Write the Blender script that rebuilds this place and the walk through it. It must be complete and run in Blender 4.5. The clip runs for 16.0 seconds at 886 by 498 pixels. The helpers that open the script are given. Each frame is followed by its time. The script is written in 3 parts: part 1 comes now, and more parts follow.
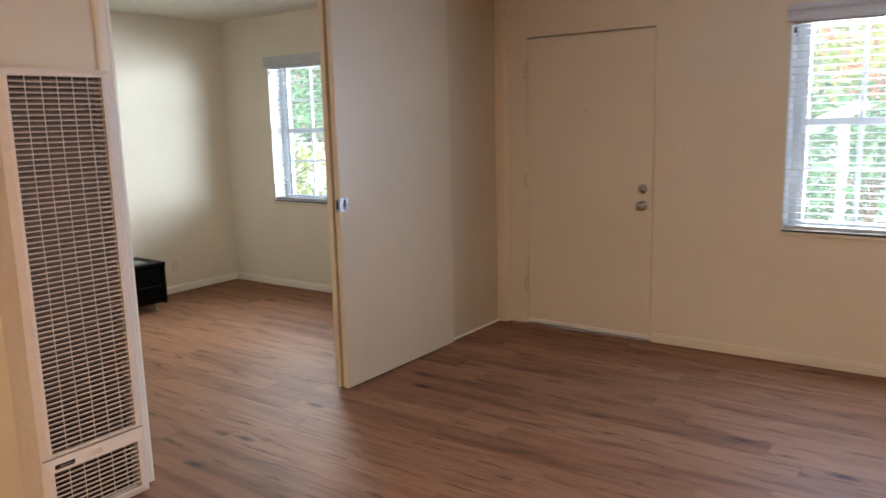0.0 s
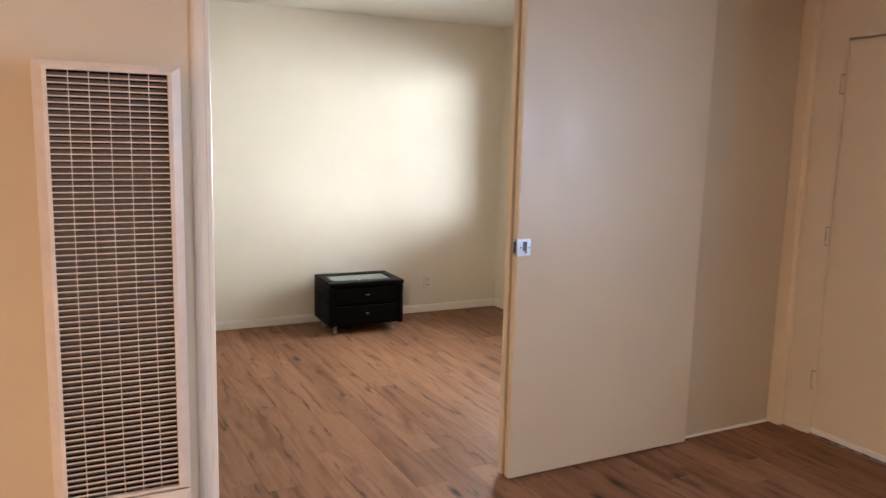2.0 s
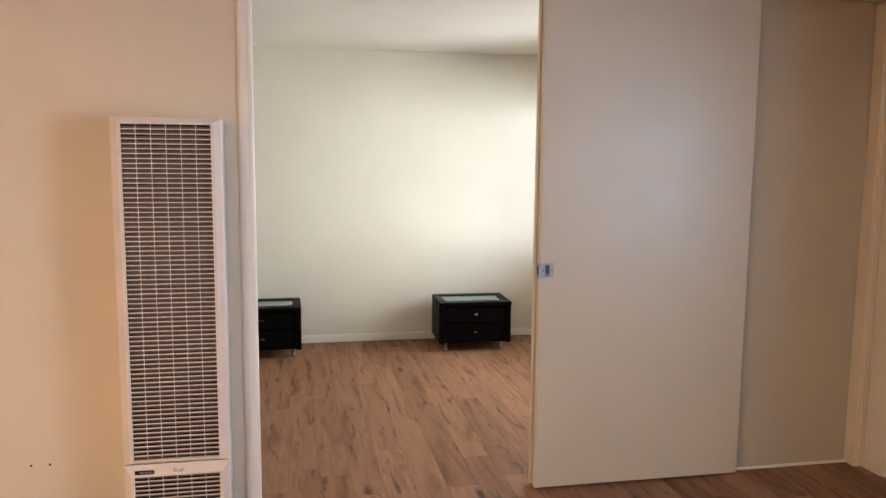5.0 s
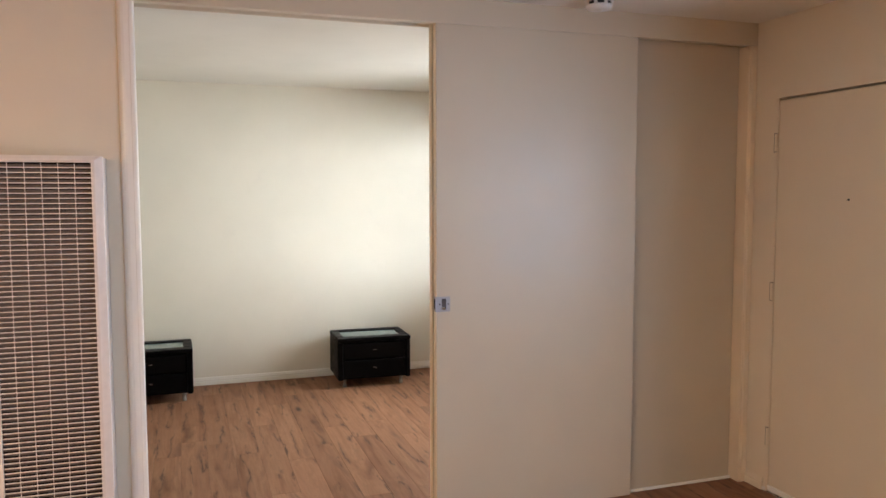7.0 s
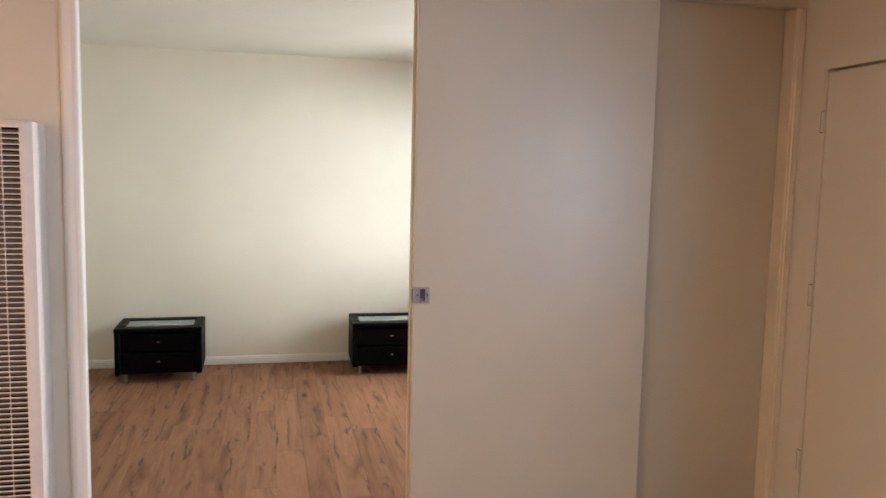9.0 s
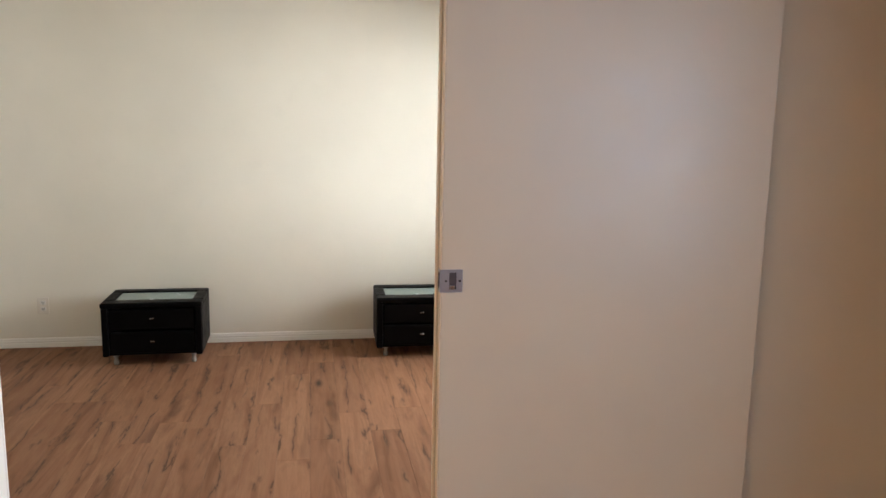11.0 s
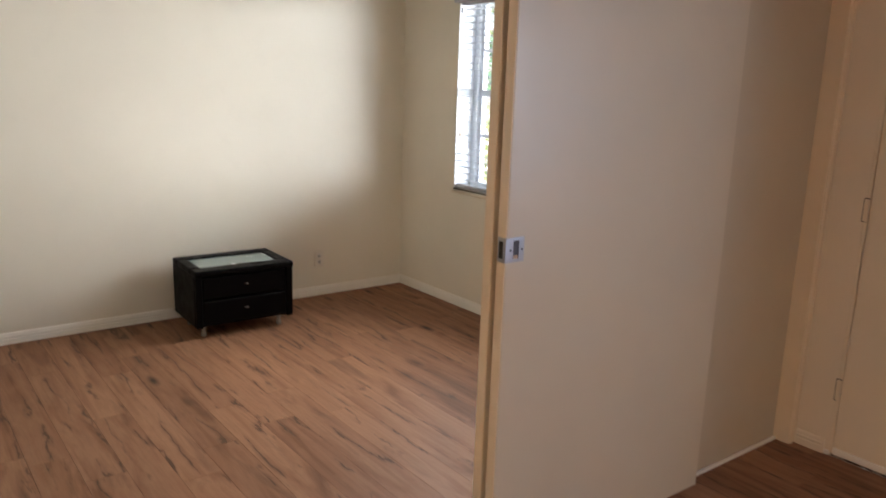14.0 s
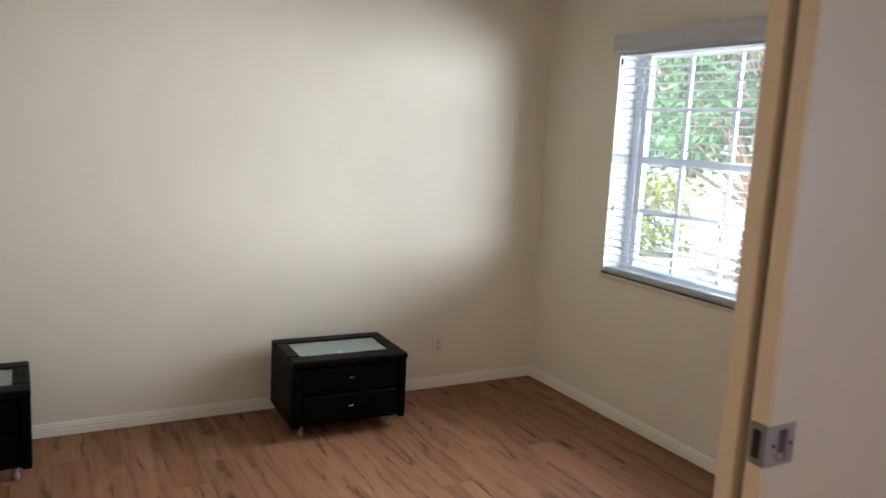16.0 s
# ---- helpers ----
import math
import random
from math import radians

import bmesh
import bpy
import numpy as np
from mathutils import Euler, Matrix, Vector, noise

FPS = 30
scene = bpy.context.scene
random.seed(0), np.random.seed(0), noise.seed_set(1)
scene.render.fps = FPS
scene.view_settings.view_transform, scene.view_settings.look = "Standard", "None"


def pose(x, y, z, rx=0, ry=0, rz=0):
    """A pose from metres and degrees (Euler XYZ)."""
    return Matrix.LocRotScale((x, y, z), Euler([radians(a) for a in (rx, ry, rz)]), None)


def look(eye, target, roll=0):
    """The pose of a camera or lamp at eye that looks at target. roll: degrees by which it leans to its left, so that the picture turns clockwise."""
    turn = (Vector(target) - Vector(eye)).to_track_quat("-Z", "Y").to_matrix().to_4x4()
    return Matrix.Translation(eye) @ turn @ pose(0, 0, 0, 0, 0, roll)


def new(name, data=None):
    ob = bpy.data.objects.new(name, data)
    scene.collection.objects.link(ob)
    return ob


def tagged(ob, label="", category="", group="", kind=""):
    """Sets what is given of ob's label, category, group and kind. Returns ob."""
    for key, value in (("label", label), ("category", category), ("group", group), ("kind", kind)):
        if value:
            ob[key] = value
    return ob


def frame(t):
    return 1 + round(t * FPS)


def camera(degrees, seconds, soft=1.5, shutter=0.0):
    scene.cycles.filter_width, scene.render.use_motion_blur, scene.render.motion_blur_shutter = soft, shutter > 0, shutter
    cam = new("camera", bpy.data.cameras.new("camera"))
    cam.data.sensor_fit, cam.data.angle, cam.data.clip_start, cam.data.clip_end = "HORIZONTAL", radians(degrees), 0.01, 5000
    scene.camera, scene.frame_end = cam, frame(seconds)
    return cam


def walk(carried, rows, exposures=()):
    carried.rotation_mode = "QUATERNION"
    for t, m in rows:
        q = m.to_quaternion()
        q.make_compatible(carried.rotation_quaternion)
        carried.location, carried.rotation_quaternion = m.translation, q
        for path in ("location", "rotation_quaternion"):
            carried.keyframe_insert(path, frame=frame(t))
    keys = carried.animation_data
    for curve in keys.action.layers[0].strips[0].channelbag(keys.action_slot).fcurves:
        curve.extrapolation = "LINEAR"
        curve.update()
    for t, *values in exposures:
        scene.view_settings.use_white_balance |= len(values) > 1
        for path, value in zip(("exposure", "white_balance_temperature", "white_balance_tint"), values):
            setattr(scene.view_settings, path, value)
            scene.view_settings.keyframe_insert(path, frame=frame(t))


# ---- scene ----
cam = camera(60.6, 16.0, shutter=0.5)
PATH = [
    (0, (0.132, 0.053, 1.501), (-1.022, 1.651, 1.162), -1.5),
    (0.5, (-0.012, 0.396, 1.462), (-1.26, 1.917, 1.104), -0.2),
    (1, (0.02, 0.746, 1.507), (-1.335, 2.192, 1.233), -1.0),
    (1.5, (0.081, 1.047, 1.533), (-1.544, 2.183, 1.271), 0.4),
    (2, (-0.015, 1.319, 1.518), (-1.777, 2.216, 1.221), 1.4),
    (2.5, (-0.016, 1.597, 1.527), (-1.851, 2.334, 1.226), 0.8),
    (3, (0.103, 1.889, 1.543), (-1.804, 2.423, 1.261), -0.1),
    (3.2, (0.157, 1.942, 1.546), (-1.762, 2.425, 1.259), -0.4),
    (5.3, (0.586, 1.955, 1.557), (-1.364, 2.334, 1.322), 0.5),
    (5.5, (0.586, 1.957, 1.55), (-1.359, 2.369, 1.329), 0.7),
    (6, (0.583, 1.97, 1.566), (-1.323, 2.55, 1.389), 0.4),
    (6.5, (0.589, 1.965, 1.571), (-1.299, 2.609, 1.429), -0.2),
    (7, (0.579, 1.964, 1.569), (-1.31, 2.604, 1.419), -0.1),
    (7.5, (0.567, 1.961, 1.569), (-1.343, 2.536, 1.418), 0.5),
    (8, (0.532, 2.024, 1.567), (-1.387, 2.567, 1.411), 0.3),
    (8.5, (0.46, 2.254, 1.563), (-1.47, 2.749, 1.389), 0.7),
    (8.7, (0.421, 2.359, 1.564), (-1.514, 2.829, 1.384), 1.0),
    (11, (-0.517, 2.666, 1.508), (-2.462, 3.007, 1.19), 1.1),
    (11.5, (-0.673, 2.456, 1.494), (-2.558, 2.952, 1.044), 0.3),
    (12, (-0.936, 2.307, 1.484), (-2.78, 2.889, 0.972), -0.2),
    (12.5, (-1.132, 2.106, 1.473), (-2.849, 2.981, 0.938), 1.0),
    (13, (-1.209, 1.819, 1.488), (-2.709, 3.026, 0.945), 2.4),
    (13.5, (-1.218, 1.718, 1.489), (-2.706, 2.95, 0.971), 2.9),
    (14, (-1.209, 1.675, 1.502), (-2.757, 2.865, 1.068), 1.9),
    (14.5, (-1.225, 1.678, 1.505), (-2.838, 2.82, 1.196), 0.6),
    (15, (-1.359, 1.752, 1.534), (-3.039, 2.825, 1.374), 0.2),
    (15.5, (-1.613, 1.923, 1.535), (-3.362, 2.873, 1.337), 1.9),
    (16, (-1.947, 2.017, 1.529), (-3.682, 2.965, 1.221), 3.0),
]
EXPOSURES = [
    (0.0, 1.88, 6250, 8), (1.0, 2.03, 6450, 11), (2.0, 2.18, 6550, 13), (3.0, 2.22, 6500, 12), (7.0, 2.20, 6420, 11),
    (8.5, 2.22, 6430, 11), (11.5, 2.15, 6460, 12), (12.5, 2.05, 6500, 13), (13.5, 1.88, 6700, 14), (14.5, 1.77, 6500, 13), (16.0, 1.65, 6250, 12),
]
walk(cam, [(t, look(eye, target, roll)) for t, eye, target, roll in PATH], EXPOSURES)
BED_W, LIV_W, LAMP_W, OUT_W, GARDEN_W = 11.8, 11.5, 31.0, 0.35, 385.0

# ---- world, sun, lights ----
world = bpy.data.worlds.new("sky")
scene.world = world
world.use_nodes = True
_wn = world.node_tree.nodes
_sky = _wn.new("ShaderNodeTexSky")
_sky.sky_type = 'NISHITA'
_sky.sun_disc = False
_sky.sun_elevation, _sky.sun_rotation = radians(56), radians(200)
_bg = _wn["Background"]
_bg.inputs["Strength"].default_value = 0.15
world.node_tree.links.new(_sky.outputs[0], _bg.inputs["Color"])

sun_data = bpy.data.lights.new("sun", 'SUN')
sun_data.energy, sun_data.angle, sun_data.color = 5.0, radians(0.5), (1.0, 0.95, 0.86)
sun = new("sun", sun_data)
_el, _az = radians(56), radians(200)
sun.matrix_world = look((0, 0, 30), Vector((0, 0, 30)) - Vector((math.sin(_az) * math.cos(_el), math.cos(_az) * math.cos(_el), math.sin(_el))))


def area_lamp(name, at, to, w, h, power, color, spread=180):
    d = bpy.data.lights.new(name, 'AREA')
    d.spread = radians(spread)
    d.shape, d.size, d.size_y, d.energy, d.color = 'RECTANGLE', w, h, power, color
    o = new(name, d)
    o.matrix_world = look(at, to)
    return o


# added area lamps that stand in for sky light at the two windows
area_lamp("bedroom_window_light", (-4.687, 4.755, 1.42), (-4.1, 3.0, 1.05), 0.98, 1.02, BED_W, (0.94, 0.98, 1.0), 125)
# unseen lamp added in the garden to throw the bedroom wall's bright patch
area_lamp("garden_standin_light", (-2.3, 8.3, 1.45), (-5.0, 4.5, 1.45), 6.0, 1.7, GARDEN_W, (0.89, 0.955, 1.0))
area_lamp("living_window_light", (-0.318, 4.765, 1.42), (-0.318, 3.0, 1.36), 0.98, 1.08, LIV_W, (0.50, 0.69, 1.0), 165)
area_lamp("bedroom_sky_light", (-4.687, 5.06, 1.42), (-4.687, 3.0, 1.30), 0.98, 1.05, OUT_W, (0.93, 0.97, 1.0))
area_lamp("living_sky_light", (-0.318, 5.06, 1.42), (-0.318, 3.0, 1.30), 0.98, 1.05, OUT_W, (0.93, 0.97, 1.0))
# warm area lamp added under the living room's ceiling, unseen at the back
area_lamp("living_unseen_light", (1.3, -0.7, 2.40), (1.3, -0.7, 0.0), 0.45, 0.45, LAMP_W, (1.0, 0.73, 0.505))


# ---- materials ----
class Nodes:
    def __init__(self, name):
        self.mat = bpy.data.materials.new(name)
        self.mat.use_nodes = True
        self.tree = self.mat.node_tree
        self.bsdf = self.tree.nodes["Principled BSDF"]

    def add(self, kind, **inputs):
        n = self.tree.nodes.new(kind)
        for k, v in inputs.items():
            n.inputs[k.replace("_", " ")].default_value = v
        return n

    def link(self, a, b):
        self.tree.links.new(a, b)

    def coords(self, scale, out="Object", offset=None):
        tc = self.add("ShaderNodeTexCoord")
        mp = self.add("ShaderNodeMapping", Scale=scale)
        self.link(tc.outputs[out], mp.inputs["Vector"])
        if offset is not None:
            self.link(offset, mp.inputs["Location"])
        return mp.outputs[0]

    def world_coords(self, scale):
        g = self.add("ShaderNodeNewGeometry")
        mp = self.add("ShaderNodeMapping", Scale=scale)
        self.link(g.outputs["Position"], mp.inputs["Vector"])
        return mp.outputs[0]

    def noise(self, vec, scale, detail=3.0, rough=0.55, distortion=0.0):
        n = self.add("ShaderNodeTexNoise", Scale=scale, Detail=detail, Roughness=rough, Distortion=distortion)
        self.link(vec, n.inputs["Vector"])
        return n.outputs["Fac"]

    def ramp(self, fac, stops):
        r = self.add("ShaderNodeValToRGB")
        els = r.color_ramp.elements
        while len(els) < len(stops):
            els.new(0.5)
        for e, (p, c) in zip(els, stops):
            e.position = p
            e.color = (*c, 1) if isinstance(c, tuple) else (c, c, c, 1)
        self.link(fac, r.inputs[0])
        return r.outputs[0]

    def mix(self, a, b, fac, mode='MIX'):
        m = self.tree.nodes.new("ShaderNodeMix")
        m.data_type, m.blend_type = 'RGBA', mode
        for v, i in ((fac, 0), (a, 6), (b, 7)):
            if isinstance(v, (float, int)):
                m.inputs[i].default_value = v if i == 0 else (v, v, v, 1)
            elif isinstance(v, tuple):
                m.inputs[i].default_value = (*v, 1)
            else:
                self.link(v, m.inputs[i])
        return m.outputs[2]

    def math(self, op, a, b=0.5):
        m = self.tree.nodes.new("ShaderNodeMath")
        m.operation = op
        for v, i in ((a, 0), (b, 1)):
            if isinstance(v, (float, int)):
                m.inputs[i].default_value = v
            else:
                self.link(v, m.inputs[i])
        return m.outputs[0]

    def bump(self, height, strength, distance):
        b = self.add("ShaderNodeBump", Strength=strength, Distance=distance)
        self.link(height, b.inputs["Height"])
        self.link(b.outputs[0], self.bsdf.inputs["Normal"])

    def set(self, color=None, rough=None, metal=None, spec=None):
        for v, k in ((color, "Base Color"), (rough, "Roughness"), (metal, "Metallic"), (spec, "Specular IOR Level")):
            if v is None:
                continue
            if isinstance(v, tuple):
                self.bsdf.inputs[k].default_value = (*v, 1)
            elif isinstance(v, (float, int)):
                self.bsdf.inputs[k].default_value = v
            else:
                self.link(v, self.bsdf.inputs[k])
        return self


def paint(name, color, rough, bump=0.12, grain=260.0, spec=0.5, vary=0.05):
    """Rolled wall paint: faint roller stipple, broad unevenness."""
    n = Nodes(name)
    v = n.world_coords((1, 1, 1))
    big = n.noise(v, 1.3, 3)
    lo = tuple(c * (1 - vary) for c in color)
    hi = tuple(min(1, c * (1 + vary * 0.6)) for c in color)
    col = n.ramp(big, [(0.3, lo), (0.7, hi)])
    smudge = n.noise(v, 5.0, 5, 0.7)
    col = n.mix(col, tuple(c * 0.93 for c in color), n.ramp(smudge, [(0.58, 0.0), (0.8, 0.5)]))
    n.set(col, n.ramp(n.noise(v, 9.0, 3), [(0.3, rough - 0.05), (0.7, rough + 0.05)]), spec=spec)
    h = n.math('ADD', n.noise(v, grain, 2), n.math('MULTIPLY', n.noise(v, 40.0, 3), 0.8))
    n.bump(h, bump, 0.002)
    return n.mat


def plain(name, color, rough, metal=0.0, spec=0.5, vary=0.08, scale=30.0, bump=0.0):
    n = Nodes(name)
    v = n.coords((1, 1, 1))
    f = n.noise(v, scale, 4)
    n.set(n.ramp(f, [(0.3, tuple(c * (1 - vary) for c in color)), (0.7, tuple(min(1, c * (1 + vary)) for c in color))]),
          n.ramp(n.noise(v, scale * 2.2, 3), [(0.3, max(0.02, rough - 0.06)), (0.7, rough + 0.06)]), metal, spec)
    if bump:
        n.bump(n.noise(v, scale * 6, 3), bump, 0.002)
    return n.mat


def wood_floor():
    n = Nodes("oak_laminate")
    oi = n.add("ShaderNodeObjectInfo")
    off = n.add("ShaderNodeCombineXYZ")
    n.link(n.math('MULTIPLY', oi.outputs["Random"], 61.0), off.inputs[0])
    n.link(n.math('MULTIPLY', oi.outputs["Random"], 37.0), off.inputs[1])
    n.link(n.math('MULTIPLY', oi.outputs["Random"], 19.0), off.inputs[2])
    broad = n.noise(n.coords((0.7, 6.5, 1.0), "Object", off.outputs[0]), 1.5, 4, 0.55, 0.8)
    streak = n.noise(n.coords((0.9, 26.0, 1.0), "Object", off.outputs[0]), 1.6, 5, 0.6, 0.6)
    fine = n.noise(n.coords((5.0, 210.0, 1.0), "Object", off.outputs[0]), 1.5, 3, 0.6)
    col = n.ramp(broad, [(0.28, (0.150, 0.071, 0.039)), (0.42, (0.252, 0.126, 0.071)), (0.56, (0.308, 0.161, 0.095)), (0.72, (0.212, 0.103, 0.058))])
    blotch = n.noise(n.coords((3.0, 9.0, 1.0), "Object", off.outputs[0]), 1.5, 4, 0.6)
    col = n.mix(col, (0.345, 0.193, 0.113), n.ramp(blotch, [(0.52, 0.0), (0.72, 0.55)]))
    col = n.mix(col, (0.150, 0.072, 0.039), n.ramp(streak, [(0.54, 0.0), (0.76, 0.30)]))
    col = n.mix(col, (0.14, 0.068, 0.037), n.ramp(fine, [(0.5, 0.0), (0.85, 0.25)]))
    # each board its own tone
    tone = n.ramp(oi.outputs["Random"], [(0.0, (0.80, 0.75, 0.71)), (0.3, (1.0, 0.96, 0.93)), (0.7, (1.15, 1.13, 1.10)), (1.0, (0.88, 0.82, 0.78))])
    col = n.mix(col, tone, 1.0, 'MULTIPLY')
    # long cracks that wander along the grain
    cr = n.noise(n.coords((1.0, 4.6, 1.0), "Object", off.outputs[0]), 1.3, 5.0, 0.62, 0.4)
    sep = n.add("ShaderNodeSeparateXYZ")
    n.link(n.coords((1, 1, 1), "Object", off.outputs[0]), sep.inputs[0])
    across = n.math('ADD', n.math('MULTIPLY', sep.outputs[1], 11.0), n.math('MULTIPLY', cr, 2.9))
    line = n.ramp(n.math('ABSOLUTE', n.math('SUBTRACT', n.math('FRACT', across), 0.5)), [(0.0, 1.0), (0.022, 0.9), (0.055, 0.0)])
    where = n.ramp(n.noise(n.coords((1.6, 6.0, 1.0), "Object", off.outputs[0]), 1.7, 3), [(0.48, 0.0), (0.58, 1.0)])
    col = n.mix(col, (0.055, 0.031, 0.020), n.math('MULTIPLY', n.math('MULTIPLY', line, where), 0.95))
    halo = n.ramp(n.math('ABSOLUTE', n.math('SUBTRACT', n.math('FRACT', across), 0.5)), [(0.0, 1.0), (0.22, 0.0)])
    col = n.mix(col, (0.13, 0.070, 0.042), n.math('MULTIPLY', n.math('MULTIPLY', halo, where), 0.6))
    rings = n.ramp(n.math('FRACT', n.math('MULTIPLY', across, 4.0)), [(0.0, 1.0), (0.14, 0.0), (0.86, 0.0), (1.0, 1.0)])
    col = n.mix(col, (0.15, 0.078, 0.046), n.math('MULTIPLY', rings, 0.13))
    # dark grey smears and knots
    sm = n.noise(n.coords((1.1, 5.2, 1.0), "Object", off.outputs[0]), 1.3, 5, 0.6, 1.1)
    col = n.mix(col, (0.080, 0.043, 0.026), n.ramp(sm, [(0.56, 0.0), (0.75, 0.55)]))
    vor = n.add("ShaderNodeTexVoronoi", Scale=1.0)
    n.link(n.coords((1.5, 4.6, 1.0), "Object", off.outputs[0]), vor.inputs["Vector"])
    col = n.mix(col, (0.040, 0.023, 0.016), n.ramp(vor.outputs["Distance"], [(0.045, 0.95), (0.07, 0.6), (0.14, 0.0)]))
    n.set(col, n.ramp(streak, [(0.3, 0.50), (0.7, 0.62)]), spec=0.13)
    n.bump(n.math('SUBTRACT', n.math('MULTIPLY', fine, 0.4), n.math('MULTIPLY', line, where)), 0.16, 0.0012)
    return n.mat


def leather():
    n = Nodes("black_leather")
    v = n.coords((1, 1, 1))
    vor = n.add("ShaderNodeTexVoronoi", Scale=420.0)
    n.link(v, vor.inputs["Vector"])
    n.set(n.ramp(n.noise(v, 6, 4), [(0.3, (0.0012, 0.0011, 0.0014)), (0.7, (0.003, 0.0028, 0.0033))]), n.ramp(n.noise(v, 14, 3), [(0.3, 0.42), (0.7, 0.55)]), spec=0.07)
    n.bump(vor.outputs["Distance"], 0.18, 0.001)
    return n.mat


def clear_glass(name, tint, gloss, haze=0.018):
    n = Nodes(name)
    t = n.add("ShaderNodeBsdfTransparent", Color=(*tint, 1))
    g = n.add("ShaderNodeBsdfGlossy", Roughness=0.02)
    m = n.add("ShaderNodeMixShader", Fac=gloss)
    # a translucent share is mixed into the pane to imitate veiling glare
    veil = n.add("ShaderNodeBsdfTranslucent", Color=(0.85, 0.88, 0.88, 1))
    dm = n.add("ShaderNodeMixShader", Fac=haze)
    n.link(t.outputs[0], dm.inputs[1])
    n.link(veil.outputs[0], dm.inputs[2])
    n.link(dm.outputs[0], m.inputs[1])
    n.link(g.outputs[0], m.inputs[2])
    n.link(m.outputs[0], n.tree.nodes["Material Output"].inputs["Surface"])
    return n.mat


def leaf_mat(name, dark, light):
    n = Nodes(name)
    g = n.add("ShaderNodeNewGeometry")
    col = n.ramp(g.outputs["Random Per Island"], [(0.0, dark), (0.6, light), (1.0, tuple(min(1, c * 1.5) for c in light))])
    n.set(col, 0.45, spec=0.4)
    tr = n.add("ShaderNodeBsdfTranslucent")
    n.link(col, tr.inputs[0])
    m = n.add("ShaderNodeMixShader", Fac=0.35)
    n.link(n.bsdf.outputs[0], m.inputs[1])
    n.link(tr.outputs[0], m.inputs[2])
    n.link(m.outputs[0], n.tree.nodes["Material Output"].inputs["Surface"])
    return n.mat


M_WALL = paint("cream_wall_paint", (0.82, 0.775, 0.665), 0.55)
M_WALL2 = paint("beige_wall_paint", (0.75, 0.66, 0.52), 0.55)
M_CEIL = paint("white_ceiling_paint", (0.80, 0.77, 0.69), 0.8, 0.3, 120.0)
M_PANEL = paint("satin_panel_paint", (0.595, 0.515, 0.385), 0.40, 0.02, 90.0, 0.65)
# panel paint darkened and dulled, carrying the shading of the set-back panel
M_RECESS = paint("shaded_panel_paint", (0.545, 0.47, 0.35), 0.55, 0.03, 90.0, 0.3)
M_DOOR = paint("door_paint", (0.75, 0.655, 0.51), 0.45, 0.08, 90.0)
M_TRIM = paint("trim_paint", (0.88, 0.85, 0.78), 0.35, 0.05, 60.0)
M_JAMB = paint("jamb_paint", (0.76, 0.64, 0.47), 0.40, 0.05, 60.0)
M_WHITE = plain("white_enamel", (0.80, 0.78, 0.74), 0.35, vary=0.03)
M_HEAT = plain("heater_enamel", (0.78, 0.70, 0.62), 0.38, vary=0.04)
M_FIN = plain("heater_fin", (0.72, 0.64, 0.56), 0.42, vary=0.06)
# louvre colour kept dark to deepen the gaps behind the grille bars
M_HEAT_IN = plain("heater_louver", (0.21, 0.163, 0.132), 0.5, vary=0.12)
M_DARK = plain("dark_cavity", (0.02, 0.018, 0.016), 0.8)
# near-black, with the shade inside the heater put into the colour
M_CAVITY = plain("shaded_cavity_steel", (0.022, 0.016, 0.013), 0.7, vary=0.3)
M_FLOOR = wood_floor()
M_GAP = plain("joint_dark", (0.12, 0.062, 0.036), 0.7)
M_LEATHER = leather()
M_FROST = plain("frosted_glass_top", (0.24, 0.30, 0.285), 0.25, spec=0.4, vary=0.01, scale=3.0)
M_CHROME = plain("chrome", (0.72, 0.73, 0.75), 0.16, 1.0, vary=0.03)
M_STEEL = plain("brushed_steel", (0.44, 0.44, 0.46), 0.34, 1.0, vary=0.05)
M_RECESS_STEEL = plain("shaded_recess_steel", (0.09, 0.075, 0.075), 0.45, 0.5, vary=0.15)
M_SILL_SHADE = plain("sill_shadow_dark", (0.10, 0.085, 0.075), 0.5, 0.4)
M_BRASSY = plain("worn_nickel", (0.42, 0.37, 0.32), 0.28, 1.0, vary=0.08)
M_ACRYL = plain("clear_acrylic", (0.30, 0.29, 0.27), 0.12, vary=0.05)
M_VINYL = plain("white_vinyl", (0.67, 0.70, 0.74), 0.4, vary=0.02)
M_SLAT = plain("blind_slat_white", (0.55, 0.57, 0.61), 0.45, vary=0.03)
M_PLASTIC = plain("ivory_plastic", (0.78, 0.73, 0.64), 0.35, vary=0.03)
M_CORD = plain("cord", (0.70, 0.68, 0.64), 0.8)
M_GLASS = clear_glass("window_glass", (0.95, 0.98, 0.97), 0.05)
M_CONC = plain("sunlit_concrete", (0.42, 0.40, 0.36), 0.85, vary=0.2, scale=4.0, bump=0.3)
M_SOIL = plain("garden_soil", (0.16, 0.12, 0.08), 0.95, vary=0.4, scale=8.0, bump=0.4)
M_STUCCO = plain("white_stucco", (0.72, 0.70, 0.66), 0.85, vary=0.05, scale=20.0, bump=0.3)
M_SIDING = plain("grey_siding", (0.45, 0.46, 0.46), 0.7, vary=0.05)
M_ROOF = plain("roof_shingle", (0.15, 0.13, 0.12), 0.9, vary=0.3, scale=12)
M_BARK = plain("bark", (0.20, 0.13, 0.085), 0.9, vary=0.4, scale=25, bump=0.5)
M_STEM = plain("orange_stem", (0.46, 0.20, 0.10), 0.7, vary=0.2)
M_LEAF = leaf_mat("leaf_green", (0.05, 0.12, 0.05), (0.12, 0.24, 0.10))
